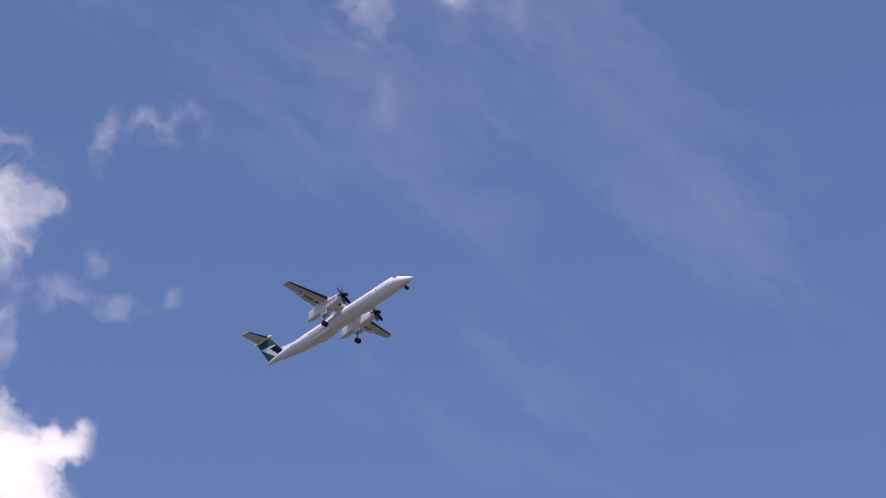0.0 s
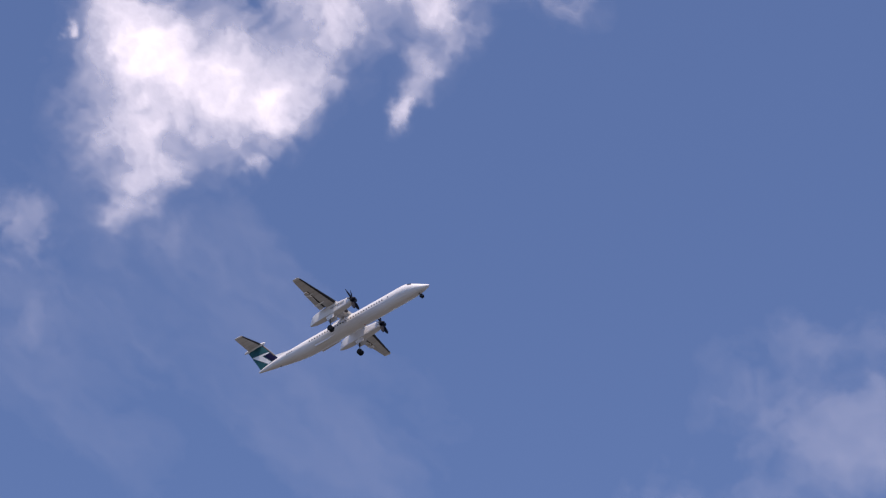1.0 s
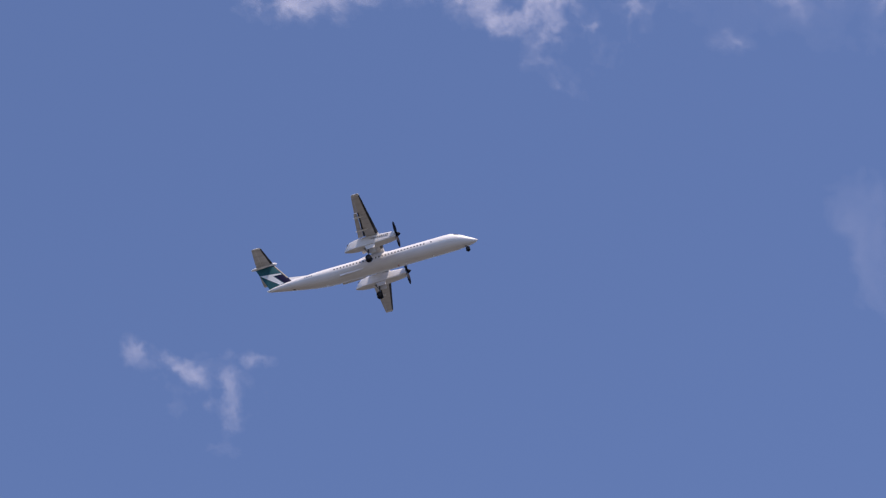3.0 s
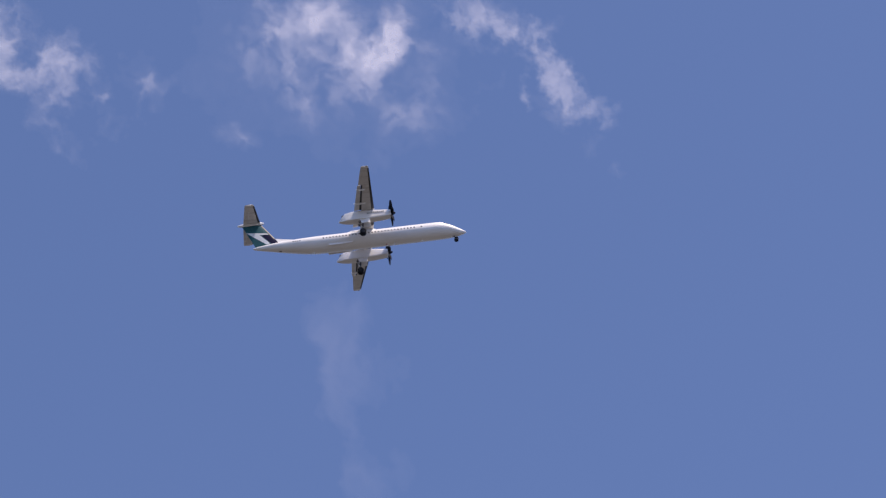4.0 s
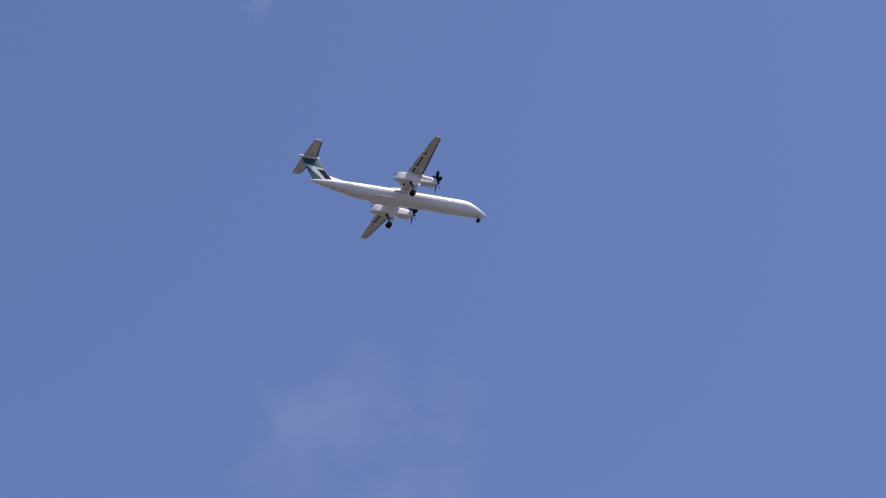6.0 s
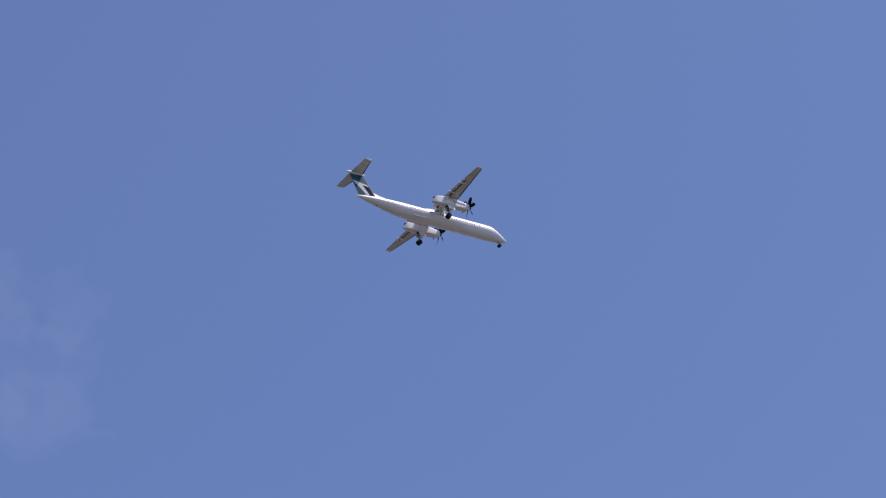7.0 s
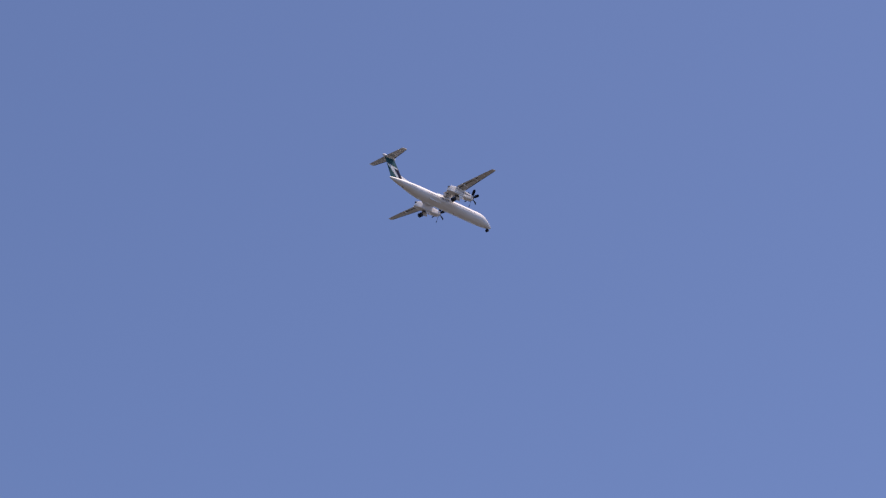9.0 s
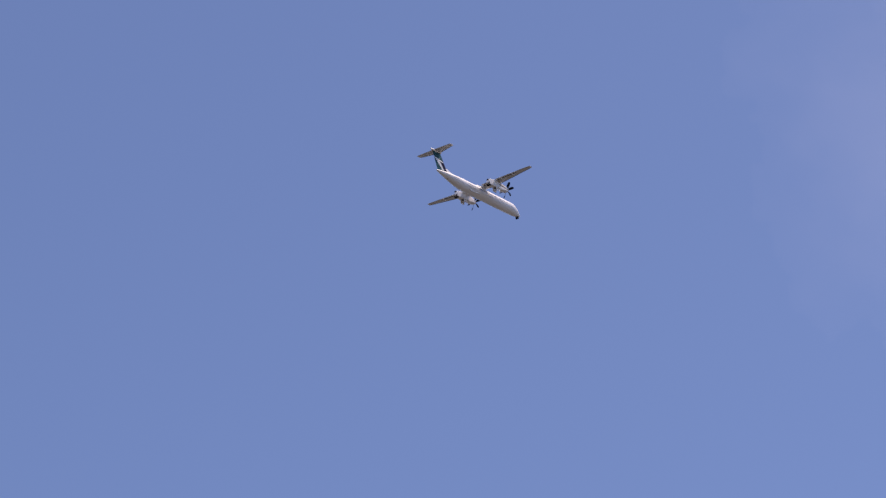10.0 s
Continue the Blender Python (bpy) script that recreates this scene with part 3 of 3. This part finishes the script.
def wheel(parent, x, y, z, radius, width):
    prof = [(0.55, -0.5), (0.80, -0.5), (0.94, -0.42), (1.0, -0.2), (1.0, 0.2), (0.94, 0.42), (0.80, 0.5), (0.55, 0.5)]
    bm = bmesh.new()
    n = 26
    rows = [[bm.verts.new((x + radius * r * math.cos(2 * math.pi * k / n), y + width * w, z + radius * r * math.sin(2 * math.pi * k / n)))
             for k in range(n)] for r, w in prof]
    for a, b in zip(rows, rows[1:] + rows[:1]):
        for i in range(n):
            bm.faces.new((a[i], a[(i + 1) % n], b[(i + 1) % n], b[i]))
    part("tyre", bm, TYRE, parent, "black rubber tyre")
    bm = bmesh.new()
    tube(bm, (x, y - width * 0.4, z), (x, y + width * 0.4, z), radius * 0.55, n=20)
    part("wheel_rim", bm, RIM, parent)


MAIN_PIVOT = (-15.35, 0.35)
NOSE_PIVOT = (-1.75, -1.0)


def build_main_gear(plane, side):
    """Leg with two wheels; its origin is the hinge in the nacelle."""
    px, pz = MAIN_PIVOT
    dx, dz = -15.8 - px, -2.34 - pz
    bm = bmesh.new()
    tube(bm, (0, 0, 0), (dx * 0.62, 0, dz * 0.62), 0.12, 0.11)
    tube(bm, (dx * 0.6, 0, dz * 0.6), (dx, 0, dz), 0.075)
    tube(bm, (dx, -0.36, dz), (dx, 0.36, dz), 0.07)
    tube(bm, (-0.1, 0.30, 0), (dx * 0.55, 0.06, dz * 0.55), 0.045)
    tube(bm, (-0.1, -0.30, 0), (dx * 0.55, -0.06, dz * 0.55), 0.045)
    tube(bm, (-1.0, 0, -0.1), (dx * 0.6, 0, dz * 0.6), 0.05)
    leg = part("main_landing_gear", bm, STEEL, plane, "steel main landing gear leg with two wheels")
    for s in (-1, 1):
        wheel(leg, dx, s * 0.27, dz, 0.48, 0.28)
    leg.matrix_basis = pose(px + NOSE, side * ENGINE_Y, pz)
    return leg


def build_nose_gear(plane):
    px, pz = NOSE_PIVOT
    dx, dz = -1.42 - px, -2.1 - pz
    bm = bmesh.new()
    tube(bm, (0, 0, 0.1), (dx, 0, dz), 0.075, 0.06)
    tube(bm, (dx, -0.24, dz), (dx, 0.24, dz), 0.05)
    tube(bm, (-0.5, 0, 0.0), (dx * 0.6, 0, dz * 0.6), 0.04)
    leg = part("nose_landing_gear", bm, STEEL, plane, "steel nose landing gear leg with two small wheels")
    for s in (-1, 1):
        wheel(leg, dx, s * 0.2, dz, 0.32, 0.18)
    leg.matrix_basis = pose(px + NOSE, 0, pz)
    return leg


FIN = shifted([(0.55, -27.3, 3.85, 0.0, 0.10), (1.15, -27.62, 3.7, 0.0, 0.10), (3.0, -28.62, 3.3, 0.0, 0.10), (5.15, -29.8, 2.8, 0.0, 0.10)])


def fin_half(x, z):
    """Half thickness of the fin at a point of its plane."""
    st = span_cut(FIN, min(max(z, 0.56), 5.1), 5.14)[0]
    c = min(max((st[1] - x) / st[2], 0.0), 1.0)
    return half_thickness(c, st[4]) * st[2]


def fin_marking(name, corners, mat, parent, label):
    """A painted shape on both faces of the fin, following its curve. corners: behind the nose, height."""
    (ax, az), (bx, bz), (cx, cz), (dx, dz) = corners
    n = 10
    for side in (-1, 1):
        bm = bmesh.new()
        rows = []
        for i in range(n + 1):
            u = i / n
            row = []
            for j in range(n + 1):
                v = j / n
                x = (1 - u) * ((1 - v) * ax + v * bx) + u * ((1 - v) * dx + v * cx) + NOSE
                z = (1 - u) * ((1 - v) * az + v * bz) + u * ((1 - v) * dz + v * cz)
                row.append(bm.verts.new((x, side * (fin_half(x, z) + 0.012), z)))
            rows.append(row)
        for r0, r1 in zip(rows, rows[1:]):
            for j in range(n):
                bm.faces.new((r0[j], r0[j + 1], r1[j + 1], r1[j]))
        part(name, bm, mat, parent, label)


TAIL = shifted([(0.0, -29.75, 2.62, 5.22, 0.10), (0.6, -29.9, 2.45, 5.22, 0.10), (4.4, -30.8, 1.42, 5.24, 0.10), (4.63, -31.0, 1.15, 5.24, 0.09)])


def build_tail(plane):
    fin = part("tail_fin", foil(FIN, 0.0, 0.70, "z", camber=0), TEAL, plane, "teal tail fin with white chevron and navy panel")
    part("rudder", foil(FIN, 0.705, 1.0, "z", camber=0, n=6), TEAL, fin)
    part("deicing_boot", foil(span_cut(FIN, 2.0, 4.95), 0.0, 0.075, "z", puff=0.02, camber=0, n=6), BOOT, fin, "black rubber de-icing boot")
    # dorsal fillet
    rings = []
    for x, top, w in ((-23.6, 1.20, 0.04), (-25.3, 1.46, 0.07), (-26.7, 1.74, 0.09), (-27.75, 1.98, 0.10), (-28.3, 2.06, 0.12)):
        c, _, h = hull_at(x)
        base = c + AXIS + h - 0.2
        rings.append([(x + NOSE, -w - 0.06, base), (x + NOSE, -w * 0.7, (base + top) / 2), (x + NOSE, -0.025, top), (x + NOSE, 0.025, top), (x + NOSE, w * 0.7, (base + top) / 2), (x + NOSE, w + 0.06, base)])
    part("dorsal_fillet", loft(rings), WHITE, fin)
    fin_marking("chevron_bar", [(-32.15, 3.74), (-29.05, 3.12), (-28.95, 2.93), (-30.25, 2.98)], MARK, fin, "white chevron bar")
    fin_marking("chevron_bar", [(-32.15, 3.74), (-30.25, 2.98), (-28.95, 1.12), (-29.55, 1.05)], MARK, fin, "white chevron bar")
    fin_marking("dark_panel", [(-29.98, 2.90), (-28.60, 2.84), (-27.68, 1.15), (-28.82, 1.12)], NAVY, fin, "navy panel")
    mid = span_cut(TAIL, 0.0, 4.36)
    tp = part("tailplane", foil([(-s, *r) for s, *r in mid[::-1]] + mid[1:], 0.0, 0.66, n=8), GREY, plane, "grey tailplane on top of the fin")
    for s in (-1, 1):
        part("elevator", foil(mirrored(span_cut(TAIL, 0.25, 4.36), s), 0.67, 1.0, n=6), GREY, tp)
        part("tip_cap", foil(mirrored(span_cut(TAIL, 4.36, 4.63), s), 0.0, 1.0, n=8), WHITE, tp, "white tailplane tip cap")
        part("deicing_boot", foil(mirrored(span_cut(TAIL, 0.5, 4.34), s), 0.0, 0.13, puff=0.014, n=6), BOOT, tp, "black rubber de-icing boot")
    rings = []
    for x, r in ((-29.25, 0.05), (-29.5, 0.20), (-30.0, 0.29), (-31.5, 0.31), (-32.5, 0.24), (-33.1, 0.14), (-33.25, 0.04)):
        rings.append(ring(x + NOSE, 0, 5.25, r, r, 20))
    part("bullet_fairing", loft(rings), WHITE, tp, "white bullet fairing")


airplane = new("airplane")
tagged(airplane, "white twin-turboprop airliner with teal tail climbing in flight", "airplane")
build_fuselage(airplane)
for side in (-1, 1):
    build_wing(airplane, side)
    build_nacelle(airplane, side)
propellers = [build_propeller(airplane, s) for s in (-1, 1)]
main_gears = [build_main_gear(airplane, s) for s in (-1, 1)]
nose_gear = build_nose_gear(airplane)
build_tail(airplane)


# ---- what moves ----
def flight(t):
    """Pose of the airplane at t seconds."""
    s = (t - 5) / 5
    x = 73.719 + 378.546 * s + 8.400 * s * s + 4.320 * s ** 3
    y = 323.305 - 0.280 * s - 3.178 * s * s + 0.408 * s ** 3
    z = EYE[2] + 329.030 + 70.120 * s - 4.760 * s * s - 4.721 * s ** 3
    yaw = 0.162 - 2.584 * s + 0.859 * s * s
    pitch = 11.662 - 1.040 * s + 0.060 * s * s
    roll = 3.704 - 1.481 * s + 0.585 * s * s
    return pose(x, y, z, roll, -pitch, yaw)


def motions():
    walk(airplane, [(0.2 * k, flight(0.2 * k)) for k in range(51)])
    for hub, phase in zip(propellers, (52.0, 50.0)):
        x, y, z = hub.location
        walk(hub, [(k / 15, pose(x, y, z, phase + 47.83 * k, 0, 0)) for k in range(151)])
    swing = ((0.0, 0.0), (8.1, 0.0), (8.5, 10.0), (9.0, 33.0), (9.5, 60.0), (10.0, 71.0))
    for leg in main_gears:
        x, y, z = leg.location
        walk(leg, [(t, pose(x, y, z, 0, a, 0)) for t, a in swing])
    x, y, z = nose_gear.location
    walk(nose_gear, [(t, pose(x, y, z, 0, -a, 0)) for t, a in ((0.0, 0.0), (8.4, 0.0), (9.0, 25.0), (9.5, 35.0), (10.0, 42.0))])


motions()
